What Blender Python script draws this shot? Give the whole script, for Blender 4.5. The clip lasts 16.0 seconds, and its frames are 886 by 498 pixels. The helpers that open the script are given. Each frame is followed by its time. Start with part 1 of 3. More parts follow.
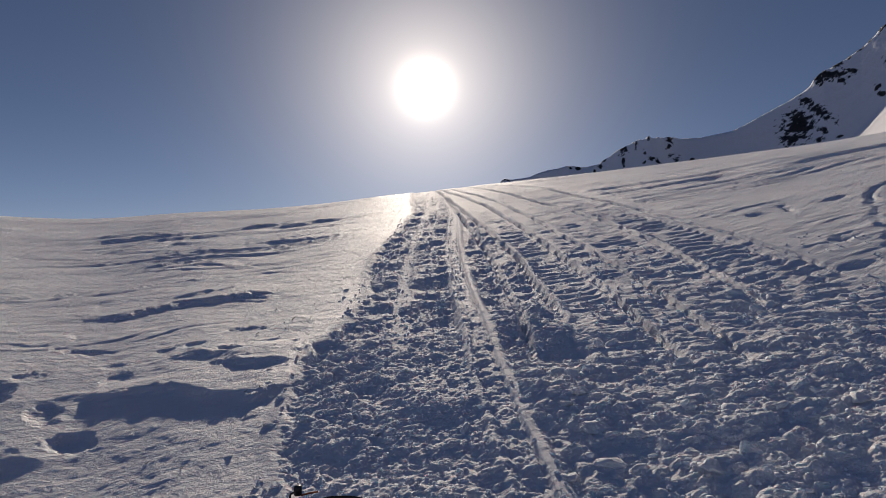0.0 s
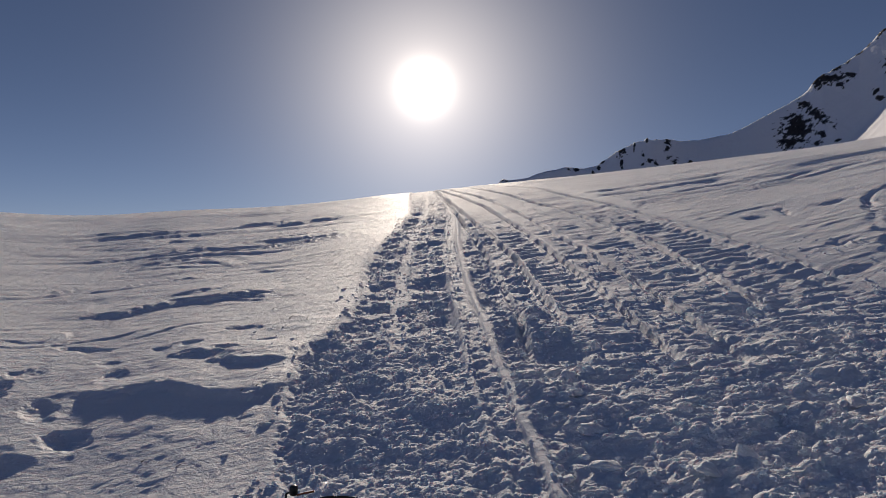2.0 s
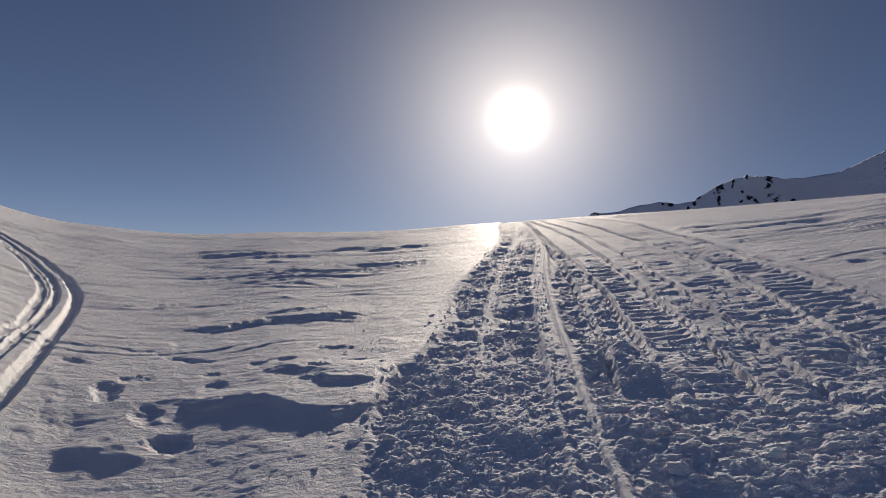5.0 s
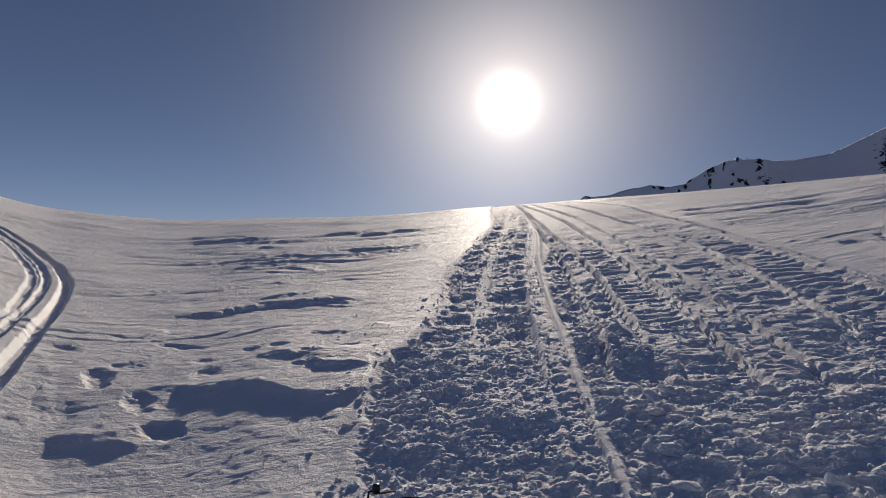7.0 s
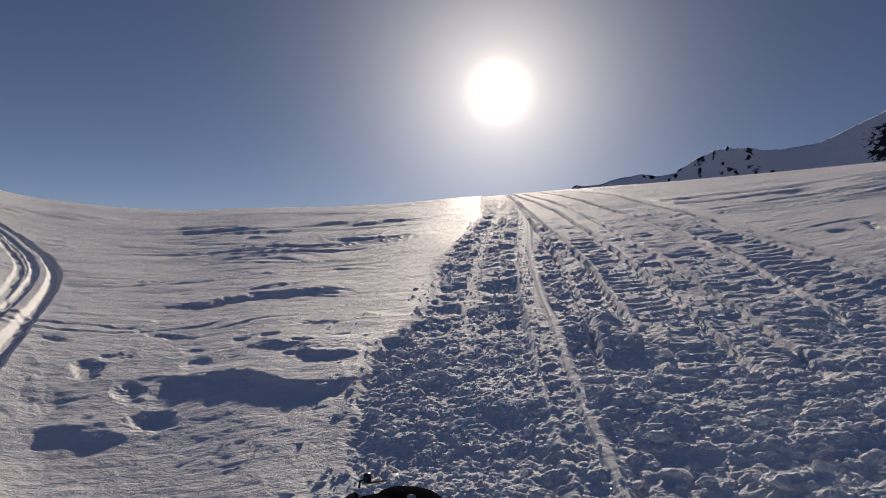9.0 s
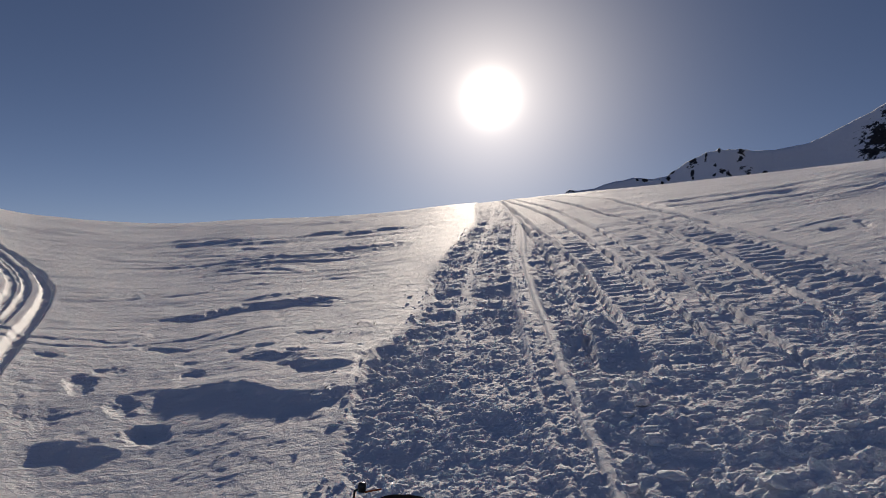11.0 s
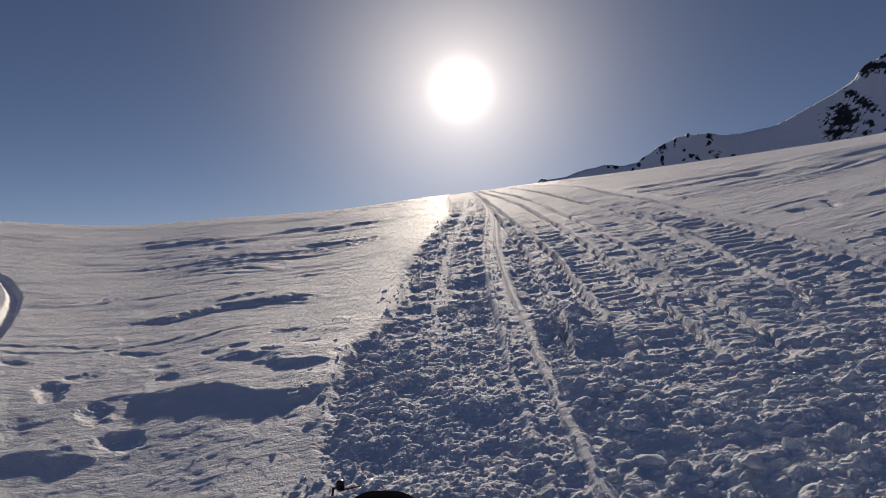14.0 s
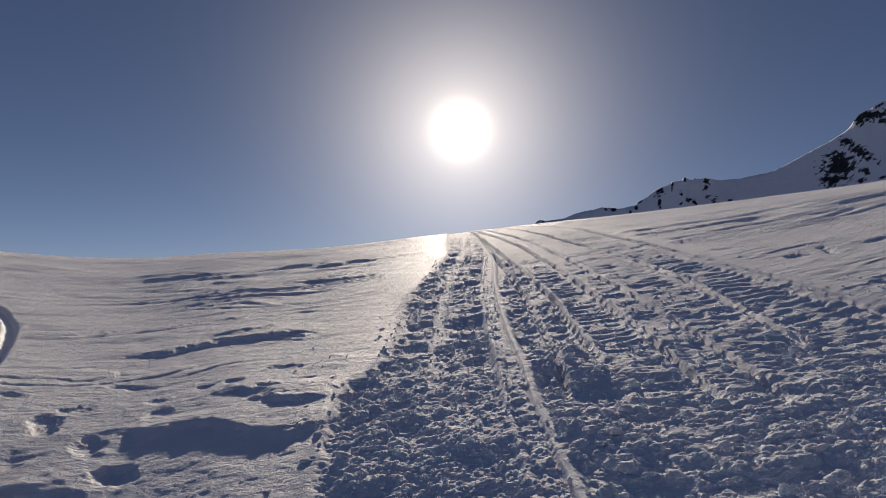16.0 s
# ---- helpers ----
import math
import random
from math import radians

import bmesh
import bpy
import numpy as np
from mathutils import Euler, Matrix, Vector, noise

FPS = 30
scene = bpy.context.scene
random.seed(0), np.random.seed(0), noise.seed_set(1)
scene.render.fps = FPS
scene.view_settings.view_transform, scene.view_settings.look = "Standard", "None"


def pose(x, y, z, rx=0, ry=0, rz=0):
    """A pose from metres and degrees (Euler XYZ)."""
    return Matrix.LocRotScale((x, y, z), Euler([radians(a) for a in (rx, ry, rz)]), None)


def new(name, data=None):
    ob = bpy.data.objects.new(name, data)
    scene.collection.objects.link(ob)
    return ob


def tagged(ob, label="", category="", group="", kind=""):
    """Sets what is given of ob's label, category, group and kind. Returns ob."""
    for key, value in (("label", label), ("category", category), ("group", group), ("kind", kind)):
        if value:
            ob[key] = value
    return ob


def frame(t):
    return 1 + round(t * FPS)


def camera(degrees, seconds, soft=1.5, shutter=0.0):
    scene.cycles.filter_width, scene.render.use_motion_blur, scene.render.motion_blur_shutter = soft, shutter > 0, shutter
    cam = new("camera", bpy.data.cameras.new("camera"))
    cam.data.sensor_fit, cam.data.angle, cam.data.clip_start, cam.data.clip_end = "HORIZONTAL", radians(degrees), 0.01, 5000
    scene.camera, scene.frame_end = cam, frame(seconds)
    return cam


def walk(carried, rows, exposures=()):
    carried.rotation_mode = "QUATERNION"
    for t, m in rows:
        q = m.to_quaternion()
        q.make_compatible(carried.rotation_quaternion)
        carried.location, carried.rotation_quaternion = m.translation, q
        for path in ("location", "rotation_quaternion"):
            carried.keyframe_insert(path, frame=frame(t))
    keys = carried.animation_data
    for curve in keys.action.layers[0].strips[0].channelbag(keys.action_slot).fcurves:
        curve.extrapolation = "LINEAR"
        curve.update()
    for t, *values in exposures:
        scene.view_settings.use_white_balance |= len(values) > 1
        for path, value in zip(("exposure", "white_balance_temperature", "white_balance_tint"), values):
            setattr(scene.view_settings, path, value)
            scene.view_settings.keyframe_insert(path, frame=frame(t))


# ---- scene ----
# ---- camera: hand-held at one spot on the slope, turning ----
EYE = 1.35
cam = camera(61.0, 16.0, soft=0.85)
ROWS = [  # seconds, yaw, pitch, roll, x, y, z from the eye's mean place
    (0.0, 0, 0, 0, 0, 0, 0), (0.5, 0.051, -0.239, 0.073, -0.003, -0.001, 0.001),
    (1.0, 0.177, 0.054, -0.263, -0.004, -0.001, 0.002), (1.5, -0.037, -0.105, -0.373, -0.004, 0, 0.002),
    (2.0, -0.183, 0.001, -0.526, -0.002, 0.001, 0.003), (2.5, -0.783, -0.055, -0.336, 0.001, -0.007, 0.004),
    (3.0, -0.898, 0.266, -0.21, 0.002, -0.007, 0), (3.3, -0.95, 0.87, -0.3, 0.006, -0.01, 0.006),
    (3.4, -2.2, 2.1, -0.6, 0.015, -0.02, 0.015), (3.5, -4.65, 4.0, -0.75, 0.024, -0.01, 0.003),
    (3.6, -7.3, 6.3, -1.1, 0.034, -0.033, 0.015), (3.7, -8.4, 8.0, -1.15, 0.035, -0.032, 0.01),
    (3.8, -8.85, 8.85, -0.85, 0.032, -0.026, -0.007), (3.9, -8.6, 9.1, -1.1, 0.036, -0.03, 0),
    (4.0, -6.55, 7.9, -0.55, 0.015, -0.022, -0.018), (4.2, -2.0, 4.9, -1.3, 0.005, -0.045, 0.003),
    (4.4, 0.8, 3.6, -1.6, -0.024, -0.062, 0.006), (4.5, 1.87, 3.3, -1.58, -0.028, -0.07, 0.007),
    (4.7, 6.33, 2.57, -3.05, -0.018, -0.08, 0.0),
    (6.8, 6.25, 0.95, -2.4, -0.024, -0.063, -0.009), (7.0, 5.819, 0.9, -2.511, -0.024, -0.063, -0.009),
    (7.5, 5.774, 0.778, -2.462, -0.023, -0.059, -0.012), (8.0, 5.547, 0.657, -2.753, -0.025, -0.061, -0.009),
    (8.5, 5.53, 0.387, -2.312, -0.024, -0.06, -0.007), (9.0, 5.126, 0.128, -2.37, -0.023, -0.059, -0.009),
    (9.2, 4.99, 0.05, -2.22, -0.024, -0.06, -0.01),
    (11.5, 4.22, 1.393, -0.474, -0.001, -0.052, -0.013), (12.0, 2.414, 2.77, 0.459, 0.003, -0.058, -0.014),
    (12.5, 1.972, 2.356, 1.281, 0.009, -0.05, -0.013), (13.0, 2.189, 1.278, 0.745, 0.006, -0.042, -0.014),
    (13.5, 1.97, 1.406, 0.856, 0.006, -0.043, -0.015), (14.0, 2.859, 0.144, 0.789, 0.004, -0.035, -0.011),
    (14.5, 3.056, 0.099, 0.587, 0.004, -0.038, -0.011), (15.0, 3.642, -0.014, 0.598, 0.002, -0.04, -0.01),
    (15.5, 3.369, 0.164, -0.064, -0.003, -0.044, -0.013), (16.0, 2.618, 3.111, -0.312, -0.006, -0.069, -0.011),
]
walk(cam, [(t, pose(x, y, EYE + z, 90 + pitch, roll, yaw)) for t, yaw, pitch, roll, x, y, z in ROWS],
     exposures=[(0.0, 0.26, 7600, 13), (16.0, 0.26, 7600, 13)])

# ---- light: low sun straight ahead, clear alpine sky ----
SUN_AZ, SUN_EL = -1.35, 15.5
SUN_DIR = Vector((math.sin(radians(SUN_AZ)) * math.cos(radians(SUN_EL)),
                  math.cos(radians(SUN_AZ)) * math.cos(radians(SUN_EL)), math.sin(radians(SUN_EL))))
sun = new("sun", bpy.data.lights.new("sun", "SUN"))
sun.data.energy, sun.data.angle, sun.data.color = 2.8, radians(0.53), (1.0, 0.95, 0.89)
sun.matrix_world = SUN_DIR.to_track_quat("Z", "Y").to_matrix().to_4x4()

world = bpy.data.worlds.new("sky")
scene.world = world
world.use_nodes = True
wn, wl = world.node_tree.nodes, world.node_tree.links
wn.clear()
sky = wn.new("ShaderNodeTexSky")
sky.sky_type, sky.sun_disc = "NISHITA", False
sky.sun_elevation, sky.sun_rotation = radians(SUN_EL), radians(SUN_AZ)
sky.altitude, sky.air_density, sky.dust_density, sky.ozone_density = 2500, 0.65, 0.0, 1.0
sky_bg = wn.new("ShaderNodeBackground")
sky_bg.inputs["Strength"].default_value = 0.02
wl.new(sky.outputs[0], sky_bg.inputs["Color"])


def wmath(op, a, b=None):
    n = wn.new("ShaderNodeMath")
    n.operation = op
    for i, v in enumerate((a, b)):
        if v is None:
            continue
        if isinstance(v, (int, float)):
            n.inputs[i].default_value = v
        else:
            wl.new(v, n.inputs[i])
    return n.outputs[0]


# the sun's own disc and the bright aureole of scattered light round it
coord = wn.new("ShaderNodeTexCoord")
dot = wn.new("ShaderNodeVectorMath")
dot.operation = "DOT_PRODUCT"
wl.new(coord.outputs["Generated"], dot.inputs[0])
dot.inputs[1].default_value = (-0.0230, 0.9775, 0.2096)
angle = wmath("ARCCOSINE", wmath("MINIMUM", dot.outputs["Value"], 1.0))
aureole = None
for amount, width, power in ((1.8, 1.35, 1.7), (0.86, 6.3, 1.2)):
    lobe = wmath("MULTIPLY", wmath("EXPONENT", wmath("MULTIPLY", wmath("POWER", wmath("DIVIDE", angle, radians(width)), power), -1.0)), amount)
    aureole = lobe if aureole is None else wmath("ADD", aureole, lobe)
glow_bg = wn.new("ShaderNodeBackground")
glow_bg.inputs["Color"].default_value = (1.0, 0.97, 0.95, 1)
wl.new(aureole, glow_bg.inputs["Strength"])
air_bg = wn.new("ShaderNodeBackground")  # blue of the thin high air, deeper overhead
air_bg.inputs["Color"].default_value = (0.0220, 0.0455, 0.140, 1)
level = wn.new("ShaderNodeSeparateXYZ")
wl.new(coord.outputs["Generated"], level.inputs[0])
wl.new(wmath("ADD", 0.44, wmath("MULTIPLY", wmath("EXPONENT", wmath("MULTIPLY", wmath("MAXIMUM", level.outputs["Z"], 0.0), -9.0)), 1.22)), air_bg.inputs["Strength"])
both = wn.new("ShaderNodeAddShader")
add = wn.new("ShaderNodeAddShader")
wl.new(sky_bg.outputs[0], both.inputs[0])
wl.new(air_bg.outputs[0], both.inputs[1])
wl.new(both.outputs[0], add.inputs[0])
wl.new(glow_bg.outputs[0], add.inputs[1])
wout = wn.new("ShaderNodeOutputWorld")
wl.new(add.outputs[0], wout.inputs["Surface"])


# ---- materials ----
def material(name):
    m = bpy.data.materials.new(name)
    m.use_nodes = True
    nt = m.node_tree
    return m, nt, nt.nodes["Principled BSDF"]


def node(nt, kind, **values):
    n = nt.nodes.new(kind)
    for key, value in values.items():
        n.inputs[key].default_value = value
    return n


def ramp(nt, source, stops):
    r = nt.nodes.new("ShaderNodeValToRGB")
    while len(r.color_ramp.elements) < len(stops):
        r.color_ramp.elements.new(0.5)
    for e, (p, c) in zip(r.color_ramp.elements, stops):
        e.position, e.color = p, (*c, 1)
    nt.links.new(source, r.inputs["Fac"])
    return r.outputs["Color"]


def bumps(nt, bsdf, layers, coord):
    """Stacks noise bumps (scale, detail, distance in metres, strength)."""
    last = None
    for scale, detail, distance, strength in layers:
        t = node(nt, "ShaderNodeTexNoise", Scale=scale, Detail=detail, Roughness=0.6)
        nt.links.new(coord, t.inputs["Vector"])
        b = node(nt, "ShaderNodeBump", Strength=strength, Distance=distance)
        nt.links.new(t.outputs["Fac"], b.inputs["Height"])
        if last is not None:
            nt.links.new(last, b.inputs["Normal"])
        last = b.outputs["Normal"]
    nt.links.new(last, bsdf.inputs["Normal"])
    return last


def snow_material(name, tint, relief):
    """relief: scale of the coordinates across and along, then noise scale, detail, distance and strength."""
    m, nt, p = material(name)
    c = nt.nodes.new("ShaderNodeTexCoord").outputs["Object"]
    t = node(nt, "ShaderNodeTexNoise", Scale=1.3, Detail=5.0)
    nt.links.new(c, t.inputs["Vector"])
    nt.links.new(ramp(nt, t.outputs["Fac"], [(0.3, tuple(0.93 * v for v in tint)), (0.7, tint)]), p.inputs["Base Color"])
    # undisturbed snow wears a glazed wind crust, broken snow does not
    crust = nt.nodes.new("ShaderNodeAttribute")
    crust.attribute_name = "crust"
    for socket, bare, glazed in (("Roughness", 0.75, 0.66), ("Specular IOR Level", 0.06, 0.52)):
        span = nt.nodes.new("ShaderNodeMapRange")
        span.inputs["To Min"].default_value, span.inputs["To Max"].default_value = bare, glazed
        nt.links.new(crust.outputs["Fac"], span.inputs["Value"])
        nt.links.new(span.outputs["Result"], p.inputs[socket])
    p.inputs["Subsurface Weight"].default_value = 0.5
    p.inputs["Subsurface Radius"].default_value = (0.8, 0.95, 1.0)
    p.inputs["Subsurface Scale"].default_value = 0.012
    last = None
    for across, scale, detail, distance, strength in relief:
        mp = nt.nodes.new("ShaderNodeMapping")
        mp.vector_type = "TEXTURE"
        mp.inputs["Scale"].default_value = (1.0 / across, 1.0, 1.0)
        mp.inputs["Rotation"].default_value = (0, 0, 0.45)
        nt.links.new(c, mp.inputs["Vector"])
        t = node(nt, "ShaderNodeTexNoise", Scale=scale, Detail=detail, Roughness=0.65)
        nt.links.new(mp.outputs["Vector"], t.inputs["Vector"])
        b = node(nt, "ShaderNodeBump", Strength=strength, Distance=distance)
        nt.links.new(t.outputs["Fac"], b.inputs["Height"])
        if last is not None:
            nt.links.new(last, b.inputs["Normal"])
        last = b.outputs["Normal"]
    nt.links.new(last, p.inputs["Normal"])
    return m


SNOW = snow_material("snow", (0.95, 0.95, 0.965), [(0.2, 2.4, 6.0, 0.06, 0.8), (0.35, 9.0, 6.0, 0.03, 0.9), (0.8, 30.0, 5.0, 0.018, 1.0), (1.0, 85.0, 3.0, 0.006, 1.0)])
CLUMP = snow_material("clump_snow", (0.95, 0.955, 0.97), [(1.0, 1.6, 6.0, 0.014, 0.9), (1.0, 6.0, 4.0, 0.005, 0.9)])


def mountain_material():
    m, nt, p = material("mountain_snow_and_rock")
    c = nt.nodes.new("ShaderNodeTexCoord").outputs["Object"]
    at = nt.nodes.new("ShaderNodeAttribute")
    at.attribute_name = "rock"
    fine = node(nt, "ShaderNodeTexNoise", Scale=0.15, Detail=9.0, Roughness=0.7)
    nt.links.new(c, fine.inputs["Vector"])
    mix = nt.nodes.new("ShaderNodeMath")
    mix.operation = "MULTIPLY_ADD"
    nt.links.new(fine.outputs["Fac"], mix.inputs[0])
    mix.inputs[1].default_value = 3.0
    nt.links.new(at.outputs["Fac"], mix.inputs[2])
    tex = node(nt, "ShaderNodeTexNoise", Scale=0.3, Detail=6.0)
    nt.links.new(c, tex.inputs["Vector"])
    rock = ramp(nt, tex.outputs["Fac"], [(0.3, (0.018, 0.017, 0.02)), (0.7, (0.06, 0.052, 0.048))])
    sub = nt.nodes.new("ShaderNodeMath")
    sub.operation = "SUBTRACT"
    nt.links.new(mix.outputs[0], sub.inputs[0])
    sub.inputs[1].default_value = 1.25
    mask = ramp(nt, sub.outputs[0], [(0.62, (0, 0, 0)), (0.66, (1, 1, 1))])
    blend = nt.nodes.new("ShaderNodeMix")
    blend.data_type = "RGBA"
    nt.links.new(mask, blend.inputs["Factor"])
    blend.inputs["A"].default_value = (0.88, 0.88, 0.9, 1)
    nt.links.new(rock, blend.inputs["B"])
    nt.links.new(blend.outputs["Result"], p.inputs["Base Color"])
    p.inputs["Roughness"].default_value = 0.8
    p.inputs["Specular IOR Level"].default_value = 0.15
    bumps(nt, p, [(0.06, 6.0, 5.0, 0.5), (0.4, 5.0, 1.0, 0.5)], c)
    return m


def plain_material(name, colour, rough, bump=0.0, scale=60.0, metal=0.0):
    m, nt, p = material(name)
    c = nt.nodes.new("ShaderNodeTexCoord").outputs["Object"]
    t = node(nt, "ShaderNodeTexNoise", Scale=scale * 0.2, Detail=4.0)
    nt.links.new(c, t.inputs["Vector"])
    nt.links.new(ramp(nt, t.outputs["Fac"], [(0.3, tuple(0.7 * v for v in colour)), (0.7, colour)]), p.inputs["Base Color"])
    p.inputs["Roughness"].default_value, p.inputs["Metallic"].default_value = rough, metal
    if bump:
        bumps(nt, p, [(scale, 3.0, bump, 0.6)], c)
    return m


# ---- noise on arrays ----
def hashed(ix, iy, seed):
    v = (ix.astype(np.int64) * 374761393 + iy.astype(np.int64) * 668265263 + seed * 974711) & 0xFFFFFFFF
    v = ((v ^ (v >> 13)) * 1274126177) & 0xFFFFFFFF
    return ((v ^ (v >> 16)) & 0xFFFFFF).astype(np.float32) / np.float32(0xFFFFFF)


def value_noise(x, y, seed):
    ix, iy = np.floor(x), np.floor(y)
    u, v = (x - ix).astype(np.float32), (y - iy).astype(np.float32)
    u, v = u * u * (3 - 2 * u), v * v * (3 - 2 * v)
    a, b = hashed(ix, iy, seed), hashed(ix + 1, iy, seed)
    c, d = hashed(ix, iy + 1, seed), hashed(ix + 1, iy + 1, seed)
    return 2 * (a + (b - a) * u + (c - a) * v + (a - b - c + d) * u * v) - 1


def fbm(x, y, wave, octaves, seed, step=None, gain=0.5):
    """Noise of that longest wave, in metres; waves finer than the mesh's step fade out."""
    total, amount = np.zeros_like(x, dtype=np.float32), 1.0
    for k in range(octaves):
        n = value_noise(x / wave + 17.3 * k, y / wave - 9.1 * k, seed + k)
        if step is not None:
            n = n * np.clip((wave / (step + 1e-6) - 1.5) / 2.0, 0, 1)
        total += amount * n
        amount, wave = amount * gain, wave / 2
    return total


def ridged(x, y, wave, octaves, seed, step, gain=0.6):
    """Noise with sharp crests, about -1 to 1."""
    total, amount = np.zeros_like(x, dtype=np.float32), 1.0
    for k in range(octaves):
        n = 1 - 2.4 * np.abs(value_noise(x / wave + 11.7 * k, y / wave + 5.3 * k, seed + k))
        total += amount * n * np.clip((wave / (step + 1e-6) - 1.5) / 2.0, 0, 1)
        amount, wave = amount * gain, wave / 2.1
    return total


def lumps(x, y, cell, seed, fill=0.8):
    """Rounded clods in jittered cells: height in cells, 0 to about 0.6."""
    gx, gy = np.floor(x / cell), np.floor(y / cell)
    best = np.zeros_like(x, dtype=np.float32)
    for i in (-1, 0, 1):
        for j in (-1, 0, 1):
            cx, cy = gx + i, gy + j
            radius = 0.22 + 0.5 * hashed(cx, cy, seed + 2)
            px, py = (cx + 0.1 + 0.8 * hashed(cx, cy, seed)) - x / cell, (cy + 0.1 + 0.8 * hashed(cx, cy, seed + 1)) - y / cell
            h = np.sqrt(np.maximum(0, 1 - (px * px + py * py) / (radius * radius))) * radius
            best = np.maximum(best, np.where(hashed(cx, cy, seed + 3) < fill, h, 0))
    return best


def step01(v):
    v = np.clip(v, 0, 1)
    return v * v * (3 - 2 * v)


def bell(d, w):
    return np.exp(-(d / w) ** 2)


def along(points, x, y):
    """Signed distance to a polyline (positive on its left) and the length run along it."""
    best, side, run, start = np.full(x.shape, 1e9), np.zeros(x.shape), np.zeros(x.shape), 0.0
    for (ax, ay), (bx, by) in zip(points, points[1:]):
        dx, dy = bx - ax, by - ay
        size = math.hypot(dx, dy)
        t = np.clip(((x - ax) * dx + (y - ay) * dy) / size ** 2, 0, 1)
        d = np.hypot(x - ax - t * dx, y - ay - t * dy)
        s = np.sign((y - ay) * dx - (x - ax) * dy)
        near = d < best
        best, side, run = np.where(near, d, best), np.where(near, s, side), np.where(near, start + t * size, run)
        start += size
    return best * side, run


def rounded(points, n=5):
    """A smooth curve through the points (Catmull-Rom)."""
    p = [points[0], *points, points[-1]]
    out = []
    for a, b, c, d in zip(p, p[1:], p[2:], p[3:]):
        for k in range(n):
            t = k / n
            out.append(tuple(0.5 * (2 * b[i] + (c[i] - a[i]) * t + (2 * a[i] - 5 * b[i] + 4 * c[i] - d[i]) * t * t
                                    + (3 * b[i] - a[i] - 3 * c[i] + d[i]) * t ** 3) for i in (0, 1)))
    return out + [points[-1]]


# ---- the snow slope ----
CREST = 35.0  # the brow of the slope lies this far ahead
SLOPE = [0.09093, 0.11103, 0.09761, -0.03907, -0.00312, -0.01013, -0.00287, -0.00291, 0.00278, -0.00016, 0.00255, 0.00166, 0.00209, 0.00345, 0.00138, 0.00262, 0.00041, 0.00132, -0.00038, -0.00148, -0.00119]


def base_height(x, y):
    """The large form: a domed slope that rises ahead and to the right, and rolls over its brow."""
    r, az = np.hypot(x, y), np.arctan2(x, y)
    even = step01(r / 2.4)  # flat underfoot, then the slope's folds
    a = SLOPE[0] * even + SLOPE[1] * np.cos(az) + SLOPE[2] * np.sin(az)
    for k in range(2, 11):
        a = a + even * (SLOPE[2 * k - 1] * np.cos(k * az) + SLOPE[2 * k] * np.sin(k * az))
    deg = np.degrees(az)  # the banks that curve up at either side, and a low swell on the left
    a = a + even * (0.0024 * np.clip(deg - 35, 0, 8) ** 2 * step01((r - 10) / 10) + 0.0004 * np.clip(-32.5 - deg, 0, 8) ** 2 + 0.005 * bell(deg + 19, 5))
    b, far = EYE / CREST ** 2, 1.7 * CREST
    near = a * r - b * r * r
    tail = a * far - b * far * far + (a - 2 * b * far) * 500 * (1 - np.exp(-np.maximum(r - far, 0) / 500))
    return np.where(r < far, near, tail)


# lines of the vehicle tracks: distance ahead, distance to the right
BAND = ([0, 2.65, 2.9, 3.2, 3.55, 3.95, 4.7, 5.1, 5.55, 6.1, 6.6, 7.3, 8.2, 9.2, 10.2, 12.2, 15.6, 23.4, 40], [-0.3, -0.52, -0.62, -0.74, -0.83, -0.86, -0.9, -0.86, -0.8, -0.74, -0.7, -0.75, -0.86, -0.9, -0.82, -0.7, -0.62, -1.0, -1.6])
SKI = ([0, 2.9, 3.5, 4.35, 5.5, 6.35, 7.9, 9.75, 11.9, 15.6, 22.2, 40], [0.5, 0.335, 0.29, 0.26, 0.225, 0.185, 0.145, 0.135, 0.175, 0.22, 0.05, -0.6])
PACKED = ([0, 4.6, 6.0, 8.3, 11.8, 15.0, 40], [-0.2, -0.27, -0.34, -0.4, -0.38, -0.31, -0.6])
RUT_A = ([0, 3.1, 4.1, 5.5, 6.3, 7.5, 9.1, 12.1, 18, 40], [0.51, 0.51, 0.52, 0.57, 0.56, 0.54, 0.49, 0.37, 0.15, -0.6])
RUT_B = ([0, 2.9, 3.9, 5.0, 6.7, 8.1, 9.4, 12.3, 17.6, 24, 40], [0.88, 0.87, 0.86, 0.84, 0.81, 0.8, 0.72, 0.53, 0.24, -0.1, -0.6])
RUT_C = ([0, 2.6, 3.2, 4.2, 5.4, 6.3, 7.4, 9.1, 11.5, 15.7, 23.8, 40], [1.34, 1.34, 1.36, 1.32, 1.29, 1.28, 1.24, 1.18, 1.06, 0.86, 0.2, -0.5])
RUT_D = ([0, 2.9, 3.6, 4.5, 5.9, 7.0, 8.2, 9.4, 12.0, 16.5, 23.0, 40], [1.58, 1.59, 1.62, 1.65, 1.63, 1.58, 1.54, 1.46, 1.36, 1.15, 0.6, -0.2])
RUT_E = ([0, 4.4, 5.3, 6.0, 6.8, 8.1, 9.9, 12.1, 14.3, 17.0, 23.4, 40], [2.15, 2.18, 2.19, 2.19, 2.2, 2.23, 2.18, 2.08, 1.88, 1.7, 1.29, 0.6])
RUT_F = ([0, 5.4, 6.6, 7.5, 8.6, 10.1, 12.4, 15.2, 19.1, 24.2, 40], [2.94, 2.94, 2.92, 2.93, 2.9, 2.85, 2.8, 2.67, 2.49, 2.07, 1.2])
